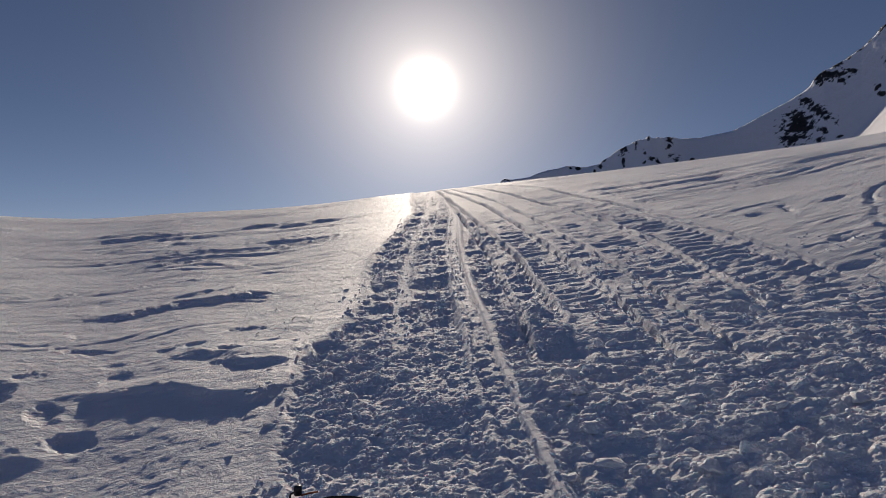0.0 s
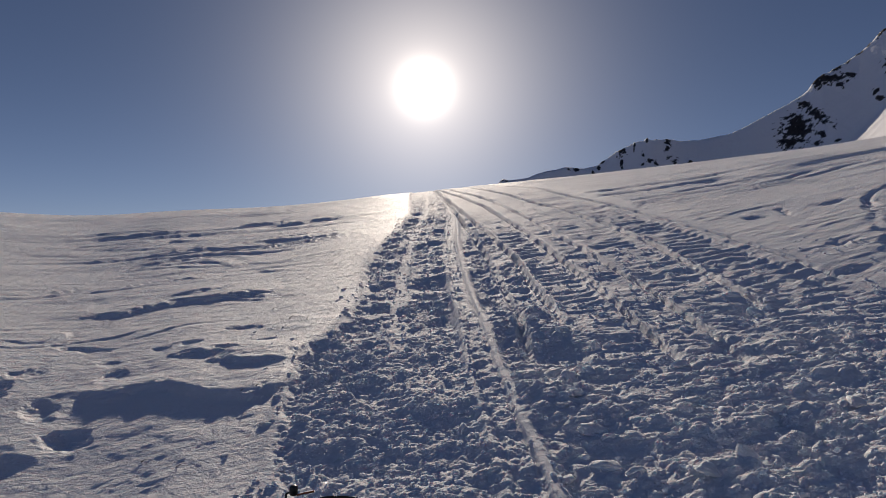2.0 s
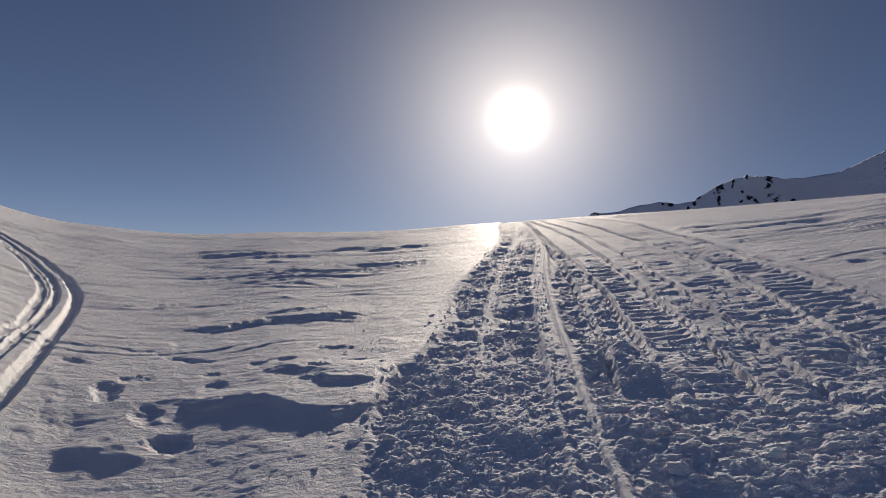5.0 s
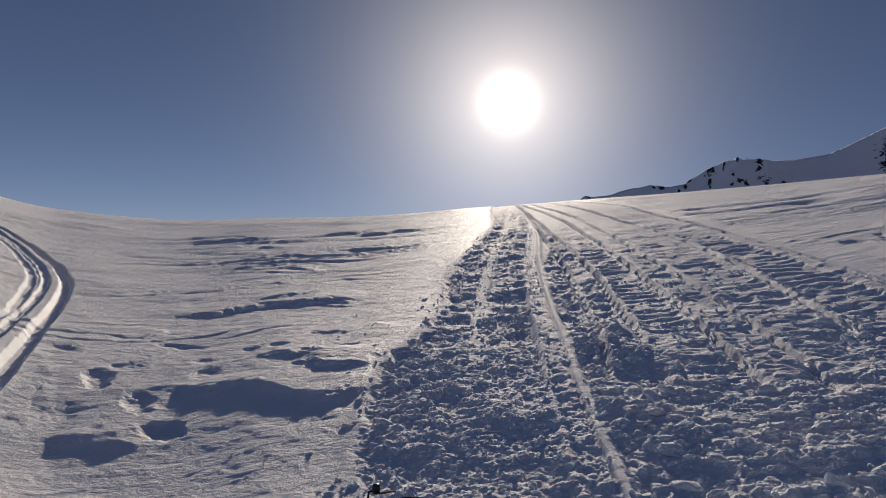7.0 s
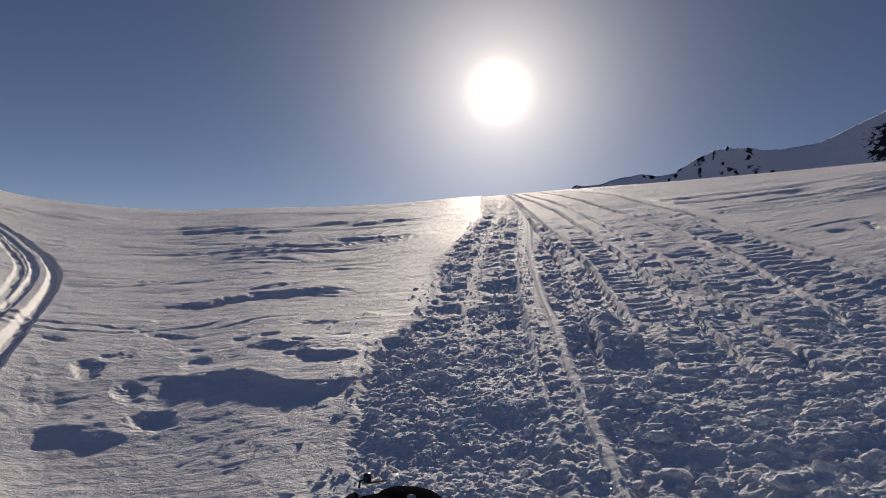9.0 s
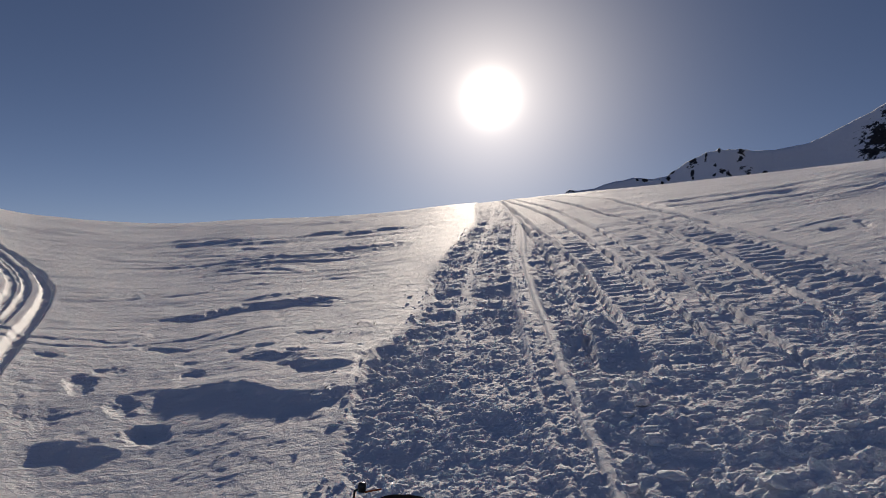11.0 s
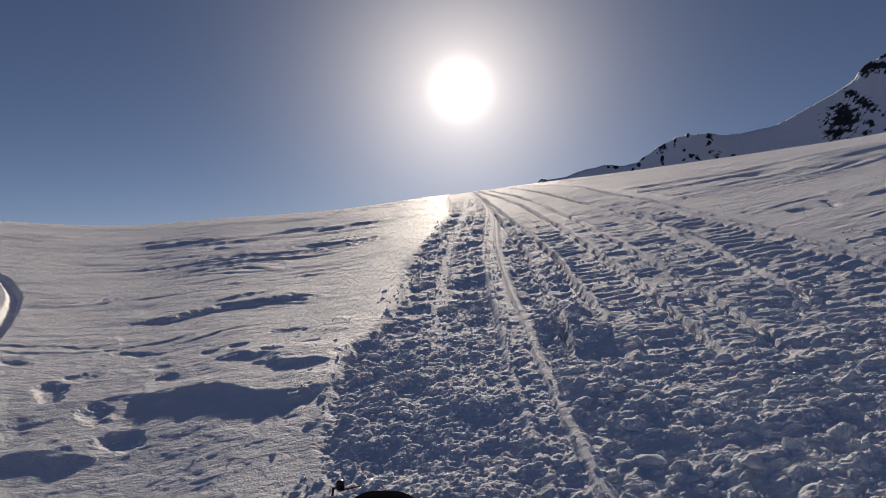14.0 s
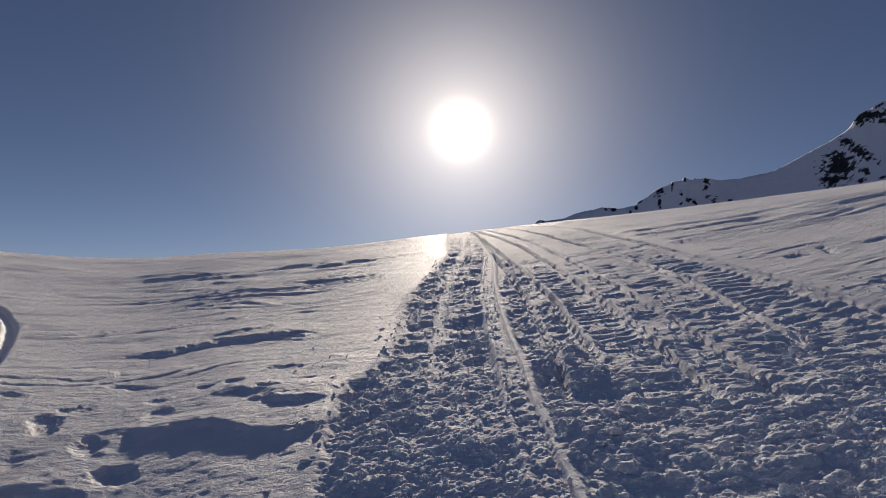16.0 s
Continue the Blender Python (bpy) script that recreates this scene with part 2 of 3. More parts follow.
LEFT_OUTER = rounded([(-11, 13.2), (-8.2, 11.06), (-6.97, 9.98), (-5.96, 8.98), (-5.27, 8.21), (-4.74, 7.49), (-4.25, 6.68), (-3.82, 5.87), (-3.4, 5.03), (-3.1, 4.39), (-2.85, 3.84), (-2.5, 2.6), (-2.4, 0)])
LEFT_INNER = rounded([(-10.2, 12.1), (-6.88, 9.28), (-5.97, 8.35), (-5.29, 7.57), (-4.73, 6.73), (-4.17, 5.76), (-3.93, 5.31), (-3.5, 3.6), (-3.4, 0)])
RIGHT_TRAIL = rounded([(14, 15.0), (10.18, 12.7), (9.29, 12.13), (8.06, 11.49), (6.46, 10.14), (5.34, 9.15), (4.9, 8.42), (4.29, 7.24), (3.68, 6.07), (3.39, 5.4), (3.16, 4.77), (2.94, 4.15), (2.7, 3.5)])
LIPS = [  # drift edges: ends, height, how far they run out behind
    (-2.1, 4.24, -0.75, 4.16, 0.056, 0.8), (-1.83, 5.04, -0.95, 4.82, 0.05, 0.45), (-3.0, 6.15, -1.5, 7.36, 0.07, 0.5),
    (-5.95, 12.1, -5.25, 15.3, 0.05, 0.6), (-4.75, 11.5, -4.2, 14.2, 0.05, 0.5), (-3.95, 9.5, -2.2, 9.62, 0.035, 0.4),
    (-3.85, 8.22, -3.2, 8.95, 0.022, 0.3), (-3.1, 8.15, -2.55, 8.1, 0.035, 0.25), (-3.2, 7.05, -1.8, 7.5, 0.035, 0.35),
    (-2.3, 3.42, -1.88, 3.47, 0.05, 0.35), (4.5, 12.7, 7.3, 13.3, 0.05, 0.6), (4.4, 13.7, 7.6, 16.2, 0.04, 0.8),
    (-1.45, 5.9, -0.85, 5.75, 0.02, 0.25), (-8.0, 17.0, -3.4, 20.0, 0.04, 1.0),
]
PITS = [  # trodden holes beside the tracks: place, half length, half width, turn, depth
    (-1.52, 5.74, 0.15, 0.08, 160, 0.05), (-1.76, 5.35, 0.09, 0.07, 0, 0.05), (-1.47, 5.1, 0.12, 0.07, 0, 0.055), (-1.3, 5.36, 0.1, 0.05, 0, 0.035),
    (-1.95, 5.2, 0.08, 0.07, 0, 0.035), (-2.4, 5.24, 0.28, 0.06, 170, 0.04), (-2.16, 4.9, 0.07, 0.1, 0, 0.035), (-2.0, 4.6, 0.06, 0.12, 0, 0.03),
    (-2.56, 4.3, 0.08, 0.16, 25, 0.06), (-2.55, 4.68, 0.08, 0.16, 0, 0.045), (-2.12, 4.02, 0.1, 0.2, 20, 0.05), (-1.87, 3.72, 0.12, 0.1, 150, 0.06),
    (-2.5, 3.8, 0.14, 0.1, 30, 0.03), (-3.05, 4.8, 0.12, 0.07, 20, 0.035),
]
HOLLOWS = [  # deeper holes in and right of the tracks, same numbers
    (2.02, 4.98, 0.14, 0.12, 0, 0.11), (0.55, 5.62, 0.12, 0.28, 0, 0.07), (0.52, 4.85, 0.12, 0.3, 0, 0.08), (1.66, 4.1, 0.12, 0.25, 20, 0.06),
    (3.57, 8.56, 0.2, 0.14, 10, 0.05), (3.99, 8.69, 0.07, 0.32, -15, 0.06), (4.5, 8.85, 0.24, 0.14, 20, 0.06), (4.2, 9.77, 0.2, 0.12, 0, 0.04),
    (3.44, 6.46, 0.16, 0.12, 20, 0.05), (3.08, 5.61, 0.16, 0.1, 10, 0.05), (3.7, 6.1, 0.12, 0.34, -30, 0.09), (4.3, 7.05, 0.1, 0.3, -25, 0.06),
    (5.5, 7.4, 0.22, 0.12, 10, 0.03), (4.7, 6.3, 0.2, 0.1, 10, 0.03),
]


def lugs(v, wave, seed, x):
    """Prints of the belt's cross bars: flat tops with sharp notches, 0 to 1."""
    phase = v / wave + 0.35 * value_noise(x * 5, v * 1.5, seed) + 0.2 * value_noise(x * 14, v * 4, seed + 2)
    broken = 0.7 + 0.6 * value_noise(x * 7, v * 3, seed + 1)
    return step01(0.5 + 0.8 * np.cos(2 * math.pi * phase)) * broken


def slot(d, width):
    """Cross section of a narrow rut with steep walls, 0 outside to 1 on its floor."""
    return step01((width - np.abs(d)) / (0.9 * width))


def clods(x, y, cell, squeeze, seed, fill, cap, step):
    """Broken lumps in metres; squeeze below 1 stretches them across the slope, above 1 along it."""
    wx, wy = x + 0.35 * cell * fbm(x, y, 1.4 * cell, 2, seed + 7), y + 0.35 * cell * fbm(x, y, 1.4 * cell, 2, seed + 8)
    seen = np.clip((cell * max(squeeze, 1.0 / squeeze) / (step + 1e-6) - 1.2) / 1.5, 0, 1)
    size = cell if squeeze <= 1 else 1.4 * cell
    return cell * seen * np.minimum(lumps(wx * squeeze, wy, size, seed, fill), cap)


def snow_height(x, y, step):
    """Height of the snow with drifts, tracks, prints and clods."""
    z = base_height(x, y)
    r = np.hypot(x, y)
    near = np.clip(1 - (r - 34) / 30, 0, 1)
    wob = 0.03 * fbm(x, y, 0.5, 3, 3, step)
    sway = 0.010 * value_noise(y * 0.9, y * 0.0, 4)
    band, ski = np.interp(y, *BAND) + wob, np.interp(y, *SKI) + sway
    lines = [np.interp(y, *p) + sway for p in (RUT_A, RUT_B, RUT_C, RUT_D, RUT_E, RUT_F)]
    ra, rb, rc, rd, re, rf = lines
    front = step01((y - 0.5) / 1.0)
    # soft undulation, and the shallow hollows either side of the foreground
    z = z + (0.02 * fbm(x, y, 2.6, 2, 11, step) + 0.04 * fbm(x, y, 14.0, 2, 12, step) * np.clip(r / 40, 0, 1)) * np.clip(r / 2, 0, 1)
    z = z - 0.28 * bell(x - 4.6, 1.9) * bell(y - 3.4, 2.2) - 0.15 * bell(x + 2.3, 1.3) * bell(y - 2.7, 1.3)
    z = z + 1.5 * fbm(x, y, 180.0, 4, 13, step) * np.clip((r - 70) / 200, 0, 1)
    # where nothing has driven
    wild = np.where(x < 1, step01((band - x) / 0.08), step01((x - rf - 0.05) / 0.25))
    # wind-carved ridges: long along the wind, steep towards the valley
    ragged = fbm(x, y, 0.5, 4, 22, step, 0.6)
    lean = np.where(x < 1, radians(35), radians(14))
    wx, wy = np.cos(lean) * x + np.sin(lean) * y + 0.10 * ragged, np.cos(lean) * y - np.sin(lean) * x + 0.05 * ragged
    field = step01(0.62 + 1.3 * value_noise(x / 2.3 + 0.4, y / 3.4, 21))
    for wave, reach, lo, hi, amount, seed in ((0.30, 0.14, 4.4, 12.0, 0.07, 23), (0.55, 0.12, 6.0, 24.0, 0.08, 24), (1.3, 0.12, 11.0, 60.0, 0.16, 25)):
        phase = wy / wave + 1.5 * fbm(wx * reach / wave, wy * 0.45 / wave, 1.0, 3, seed + 40, None, 0.55)
        saw = phase - np.floor(phase)
        crest = step01(saw / np.clip(0.16 + 1.2 * step / wave, 0.16, 0.6)) * np.exp(-2.2 * saw)
        lone = step01(0.55 + 1.3 * value_noise(wx * 0.22 / wave, wy * 0.8 / wave + 7, seed + 50))
        z = z + wild * near * amount * np.where(x < 1, 0.12 + 0.88 * step01((band - x - 0.25) / 1.1), np.clip((r - 5) / 8, 0.2, 1.0)) * (0.5 + 0.6 * field) * lone * crest * step01((r - lo) / (0.6 * lo)) * step01((hi - r) / 4 + 1) * np.clip((wave / (step + 1e-6) - 1.5) / 2.0, 0, 1)
    z = z + wild * near * 0.0032 * np.clip(r / 6 - 0.3, 0.15, 2.2) * ridged(wx * 0.35, wy, 0.11, 3, 27, step, 0.75)
    # drift edges that drop towards the valley
    for ax, ay, bx, by, h, back in LIPS:
        sel = (x > min(ax, bx) - 2.5) & (x < max(ax, bx) + 2.5) & (y > min(ay, by) - 1) & (y < max(ay, by) + 5 * back)
        if not sel.any():
            continue
        px, py = x[sel], y[sel]
        dx, dy = bx - ax, by - ay
        size = math.hypot(dx, dy)
        s = ((px - ax) * dx + (py - ay) * dy) / size ** 2
        d = ((py - ay) * dx - (px - ax) * dy) / size + 0.13 * fbm(px, py, 0.4, 5, 31, None, 0.58)
        taper = step01((s + 0.15) / 0.4) * step01((1.15 - s) / 0.4)
        rise = (0.8 + 0.4 * value_noise(px * 2.6, py * 2.6, 35)) * step01((d + 0.08) / (0.16 + 1.5 * step[sel])) * np.exp(-np.maximum(d, 0) / back)
        z[sel] += 0.8 * h * taper * rise * wild[sel]
    # holes trodden into the snow
    for cx, cy, a, b, turn, depth in PITS + HOLLOWS:
        sel = (np.abs(x - cx) < 1) & (np.abs(y - cy) < 1)
        if not sel.any():
            continue
        px, py = (x[sel] - cx) * 1.2, (y[sel] - cy) * 1.2
        c, s = math.cos(radians(turn)), math.sin(radians(turn))
        q = np.hypot((px * c + py * s) / a, (py * c - px * s) / b) + 0.7 * fbm(x[sel], y[sel], 0.2, 5, 37, None, 0.6)
        z[sel] += -0.42 * depth * step01((1.5 - q) / 1.4)
    # the grooves of runners and belt edges: steep narrow slots
    groove = np.zeros_like(z)
    deep = np.zeros_like(z)
    thin = np.clip(1.25 - y / 60, 0, 1)
    for line, width, depth, start in ((ra, 0.040, 0.045, 4.0), (rb, 0.042, 0.05, 4.8), (rc, 0.046, 0.055, 3.6), (rd, 0.042, 0.05, 3.6), (re, 0.046, 0.055, 4.6), (rf, 0.034, 0.04, 5.2)):
        w = width * np.clip(0.8 + 0.04 * y, 0.9, 2.0)
        cut = slot(x - line + 0.012 * value_noise(x * 4, y * 3.0, 79), w) * step01((y - start) / 1.2) * front
        cut = cut * (0.55 + 0.6 * step01(0.55 + 1.1 * value_noise(line * 7 + y * 0.0, y * 0.8, 78)))
        # sawtooth steps added so that most of the rut floor lies in shade
        for wave, lo, hi in ((0.24, 0.0, 8.0), (0.55, 8.0, 90.0)):
            shade_step = (y + 0.4 * (x - line)) / wave + 0.4 * value_noise(line * 5, y * 1.3, 84)
            shade_step = shade_step - np.floor(shade_step)
            shade_step = step01(shade_step / 0.22) * (1 - 0.9 * shade_step)
            deep = np.where((y >= lo) & (y < hi), np.maximum(deep, cut * (1.2 * depth * np.clip(0.5 + y / 14, 1, 2.0) - 0.115 * wave * (shade_step - 0.45))), deep)
        groove = np.maximum(groove, step01((1.3 * w - np.abs(x - line)) / (0.5 * w)) * step01((y - start) / 1.2))
    groove = groove * front
    # the packed trail and the churned ground either side of it
    trail = front * step01((0.09 - np.abs(x - ski + 0.01)) / 0.04)
    inside = front * step01((x - band - 0.04 * value_noise(x * 9, y * 6, 43)) / 0.09) * step01((ski - 0.07 - x) / 0.06)
    packed = front * step01((0.09 - np.abs(x - np.interp(y, *PACKED))) / 0.06) * step01((y - 4.2) / 1.5)
    side = front * step01((x - ski - 0.09) / 0.06) * step01((rb + 0.03 - x) / 0.06)
    right = front * step01((x - rb + 0.03) / 0.06) * step01((rf + 0.15 - x) / 0.3) * step01((y - 1.2) / 0.8)
    z = z - (0.045 * inside + 0.035 * side + 0.02 * right) * np.clip(1.5 - y / 60, 0, 1)
    mask = (inside + side + right + trail) > 0.01
    mx, my, ms = x[mask], y[mask], step[mask]
    mr = r[mask]

    def near_to(lo, hi, soft):
        return step01((mr - lo + soft) / soft) * step01((hi - mr + soft) / soft)

    fine = clods(mx, my, 0.032, 1.0, 50, 0.6, 0.42, ms)
    small = clods(mx, my, 0.065, 1.0, 55, 0.6, 0.40, ms)
    big = clods(mx, my, 0.13, 0.9, 60, 0.38, 0.36, ms)
    mid_way = clods(mx, my, 0.10, 1.5, 110, 0.6, 0.42, ms) * near_to(5.5, 13, 2.0)
    far_way = clods(mx, my, 0.22, 2.2, 120, 0.65, 0.42, 0.8 * ms) * near_to(11, 60, 4.0)
    patch = step01(0.5 + 1.2 * value_noise(mx * 2.0, my * 1.3, 62))
    hump = fbm(mx, my, 0.55, 3, 64, ms)
    grit = fbm(mx, my, 0.05, 3, 49, ms, 0.8)
    churn = inside[mask] * (1 - 0.75 * packed[mask]) + 0.85 * side[mask] * (1 - 0.6 * groove[mask])
    z[mask] += churn * ((0.3 + 0.3 * step01((mr - 3.5) / 2)) * fine + (0.15 + 0.4 * patch) * small + 0.34 * patch * big * step01((9 - mr) / 3) + 0.34 * mid_way + 0.32 * far_way + 0.034 * hump + 0.0035 * grit)
    # crossways bars and clods between the grooves on the right, rounder and larger near the start
    bars = clods(mx, my, 0.13, 0.42, 130, 0.75, 0.34, ms)
    bars2 = clods(mx, my, 0.075, 0.6, 140, 0.7, 0.36, ms)
    lump = clods(mx, my, 0.17, 0.8, 150, 0.42, 0.40, ms)
    start = step01((6.2 - my + 0.7 * value_noise(mx * 1.2, my * 1.2, 41)) / 2.2)
    loose = step01((3.9 - my + 0.25 * (mx - 1.2) + 0.4 * value_noise(mx * 1.5, my * 1.5, 42)) / 1.2)
    rough = right[mask] * (1 - 0.7 * groove[mask])
    z[mask] += rough * start * (0.34 * bars * (1 - 0.5 * loose) + 0.42 * bars2 + 0.3 * fine + 0.45 * loose * lump + 0.35 * loose * small + 0.014 * hump)
    z[mask] += rough * (1 - start) * (0.008 * ridged(mx * 0.6, my, 0.17, 3, 33, ms, 0.7) + 0.012 * np.clip((mr - 4) / 9, 0, 1.2) * ridged(mx * 0.6, my, 0.42, 3, 34, 0.7 * ms, 0.75))
    z[mask] += (rough + churn) * 0.0022 * grit + trail[mask] * (0.28 * fine + 0.12 * bars2 * step01((mx - np.interp(my, *SKI) + 0.02) / -0.03))
    # the packed ski trail with its two fine grooves
    z = z - trail * (0.012 - 0.009 * fbm(x * 1.3, y, 0.10, 4, 68, step, 0.75)) - 0.013 * front * (slot(x - ski - 0.055, 0.016) + 0.6 * slot(x - ski + 0.05, 0.013)) * np.clip(1.2 - y / 30, 0, 1)
    # belt prints between the ruts
    clear = step01((y - 4.6) / 1.4) * np.clip(1.15 - y / 45, 0, 1)
    vis = np.clip((0.27 / (step + 1e-6) - 1.5) / 2.5, 0, 1)
    for lo, hi, seed, amount, wave in ((rb + 0.03, rc - 0.03, 71, 1.0, 0.20), (re + 0.04, rf - 0.10, 73, 1.1, 0.22), (rd + 0.05, re - 0.05, 75, 0.35, 0.2), (ski + 0.16, ra - 0.03, 77, 0.8, 0.2)):
        belt = front * clear * step01((x - lo - 0.02) / 0.05) * step01((hi - 0.02 - x) / 0.05)
        z = z - amount * belt * (0.010 + 0.018 * (1 - lugs(y - 0.18 * (x - lo), wave, seed, x)) * vis)
    z = z - deep * thin
    # the curving track of another machine on the left
    sel = (x < -1.5) & (x > -13) & (y > -1) & (y < 15)
    if sel.any():
        px, py = x[sel], y[sel]
        do, so = along(LEFT_OUTER, px, py)
        di = along(LEFT_INNER, px, py)[0]
        do, di = do + 0.2 * wob[sel], di + 0.2 * wob[sel]
        z[sel] += -0.05 * step01((0.075 - np.abs(do + 0.06)) / 0.045) + 0.004 * fbm(px, py, 0.12, 4, 83, step[sel], 0.7) * step01((0.3 - do) / 0.1) * step01((di + 0.3) / 0.1)
        z[sel] += -0.032 * step01((0.055 - np.abs(do + 0.25)) / 0.035) - 0.028 * step01((0.06 - np.abs(di - 0.02)) / 0.04)
        belt = step01((-do - 0.29) / 0.03) * step01((di - 0.06) / 0.03)
        z[sel] -= belt * (0.012 + 0.022 * lugs(so, 0.16, 81, px * 2))
    # the trail that cuts across the slope on the right
    sel = (x > 1.5) & (x < 15) & (y > 2) & (y < 16)
    if sel.any():
        px, py = x[sel], y[sel]
        d = along(RIGHT_TRAIL, px, py)[0]
        d = d + 0.10 * fbm(px, py, 0.5, 5, 91)
        z[sel] += -0.04 * (0.7 + 0.5 * value_noise(px * 1.3, py * 1.3, 92)) * step01((0.10 - np.abs(d)) / 0.10) * step01((py - 4.4) / 1.5) + 0.02 * step01((0.12 - d) / 0.1) * np.exp(np.minimum(d, 0) / 0.5) * step01((py - 4) / 1.5)
    # fine crust
    z = z + 0.0025 * fbm(x, y, 0.11, 4, 95, step, 0.6)
    return z


def sheet(name, xs, ys, zs, mat, loop=False):
    """A mesh from a grid of places (rows by columns)."""
    rows, cols = xs.shape
    me = bpy.data.meshes.new(name)
    me.vertices.add(rows * cols)
    me.vertices.foreach_set("co", np.stack([xs, ys, zs], -1).astype(np.float32).ravel())
    i, j = np.meshgrid(np.arange(rows - 1), np.arange(cols if loop else cols - 1), indexing="ij")
    j2 = (j + 1) % cols
    quads = np.stack([i * cols + j, i * cols + j2, (i + 1) * cols + j2, (i + 1) * cols + j], -1).reshape(-1, 4)
    me.loops.add(quads.size)
    me.loops.foreach_set("vertex_index", quads.astype(np.int32).ravel())
    me.polygons.add(len(quads))
    me.polygons.foreach_set("loop_start", np.arange(0, quads.size, 4, dtype=np.int32))
    me.polygons.foreach_set("use_smooth", np.ones(len(quads), dtype=bool))
    me.update(calc_edges=True)
    me.materials.append(mat)
    return new(name, me)


def ground_radii():
    out, r = [], 0.03
    while r < 3600:
        out.append(r)
        if r < 2.2:
            r += 0.06
        elif r < 44:
            r += r * r / 1800
        else:
            r *= 1.06
    return np.array(out)


RADII = ground_radii()
COLS = np.radians(np.concatenate([np.arange(-44, 44, 0.075), np.arange(44, 316, 2.0)]))
gr, ga = np.meshgrid(RADII, COLS, indexing="ij")
gx, gy = gr * np.sin(ga), gr * np.cos(ga)
gstep = np.maximum(np.gradient(RADII)[:, None] * np.ones_like(ga), gr * np.gradient(COLS)[None, :])
gz = snow_height(gx, gy, gstep)
ground = tagged(sheet("ground", gx, gy, gz, SNOW, loop=True), "wind-rippled snow slope with snowmobile tracks and footprints", "snow", kind="structure")
ground.data.flip_normals()
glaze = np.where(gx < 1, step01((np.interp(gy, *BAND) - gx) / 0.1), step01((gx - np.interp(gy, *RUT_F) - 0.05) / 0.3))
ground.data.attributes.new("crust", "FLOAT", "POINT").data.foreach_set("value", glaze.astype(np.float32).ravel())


def snow_at(x, y):
    return float(snow_height(np.array([float(x)]), np.array([float(y)]), np.array([0.004]))[0])


# ---- the mountain behind the brow ----
# ridge line: azimuth and elevation in degrees, seen from the slope
RIDGE_AZ = [1, 3.66, 4.72, 5.15, 6.65, 7.94, 9.45, 10.75, 11.61, 12.47, 13.11, 14.19, 15.27, 16.55, 17.61, 18.88, 20.15, 21.19, 22.24, 23.49, 24.72, 25.96, 26.87, 27.99, 29.2, 30.41, 31.6, 32.59, 33.45, 34.24, 35.34, 36.25, 37.17, 37.89, 38.96, 40.29, 45, 62]
RIDGE_EL = [4.0, 4.8, 5.29, 5.3, 5.59, 6.0, 6.28, 6.17, 6.35, 6.91, 7.43, 7.95, 8.25, 8.2, 8.07, 8.01, 8.21, 8.45, 8.93, 9.65, 10.24, 11.02, 12.0, 12.47, 13.28, 14.39, 15.28, 16.16, 16.34, 15.91, 16.17, 16.4, 16.96, 17.42, 18.0, 18.7, 20.5, 14]
# outcrops: azimuth, elevation, half widths, turn
SPUR_ROCKS = [
    (25.3, 8.4, 0.98, 0.86, 10), (24.7, 7.5, 0.57, 0.39, 0), (26.6, 9.3, 0.98, 0.27, -38), (25.7, 10.0, 0.37, 0.20, 0), (27.1, 11.6, 0.90, 0.31, 0), (26.5, 11.3, 0.37, 0.27, 40),
    (27.9, 11.1, 0.37, 0.16, -40), (26.9, 8.0, 0.25, 0.16, 0), (26.6, 7.4, 0.33, 0.12, 20), (27.7, 12.3, 0.41, 0.20, 30), (28.4, 11.8, 0.49, 0.12, -10), (28.3, 12.7, 0.25, 0.16, 0),
    (29.0, 13.2, 0.29, 0.12, 40), (29.6, 13.7, 0.29, 0.12, 40), (30.4, 14.3, 0.53, 0.16, 42), (31.4, 15.1, 0.61, 0.20, 42), (30.0, 10.5, 0.16, 0.20, -60), (30.3, 10.1, 0.25, 0.12, 0),
    (27.8, 7.5, 0.20, 0.08, 10),
]
PEAK_ROCKS = [
    (33.3, 15.6, 1.23, 0.62, 10), (32.4, 15.3, 0.33, 0.78, 10), (32.7, 14.3, 0.90, 0.55, 35), (33.7, 14.0, 0.49, 0.47, 50), (32.1, 13.8, 0.49, 0.27, 40), (31.0, 12.8, 0.33, 0.86, -25),
    (31.6, 13.1, 0.57, 0.39, 30), (31.6, 12.0, 0.57, 0.12, 0), (33.0, 13.1, 0.29, 0.12, -10), (33.3, 12.0, 0.20, 0.12, 20), (32.2, 15.7, 0.41, 0.16, 40),
]
FLANK_ROCKS = [
    (37.1, 15.2, 1.02, 0.27, 22), (36.4, 14.6, 0.74, 0.35, 40), (37.8, 15.6, 0.33, 0.16, 30), (35.2, 13.7, 0.49, 0.39, 45), (35.6, 13.2, 0.49, 0.27, 25), (34.2, 12.1, 0.25, 0.39, -40),
    (33.8, 11.2, 0.12, 0.47, -25), (33.2, 10.2, 0.16, 0.23, -30), (36.4, 12.7, 0.41, 0.55, -25), (35.6, 12.2, 0.25, 0.31, -30), (37.0, 13.6, 0.53, 0.16, 30), (37.3, 12.9, 0.20, 0.12, 20),
    (36.7, 10.4, 0.74, 0.20, 32), (36.2, 9.9, 0.37, 0.16, 30), (34.3, 9.4, 0.33, 0.55, -30), (34.8, 9.9, 0.49, 0.27, 10),
]
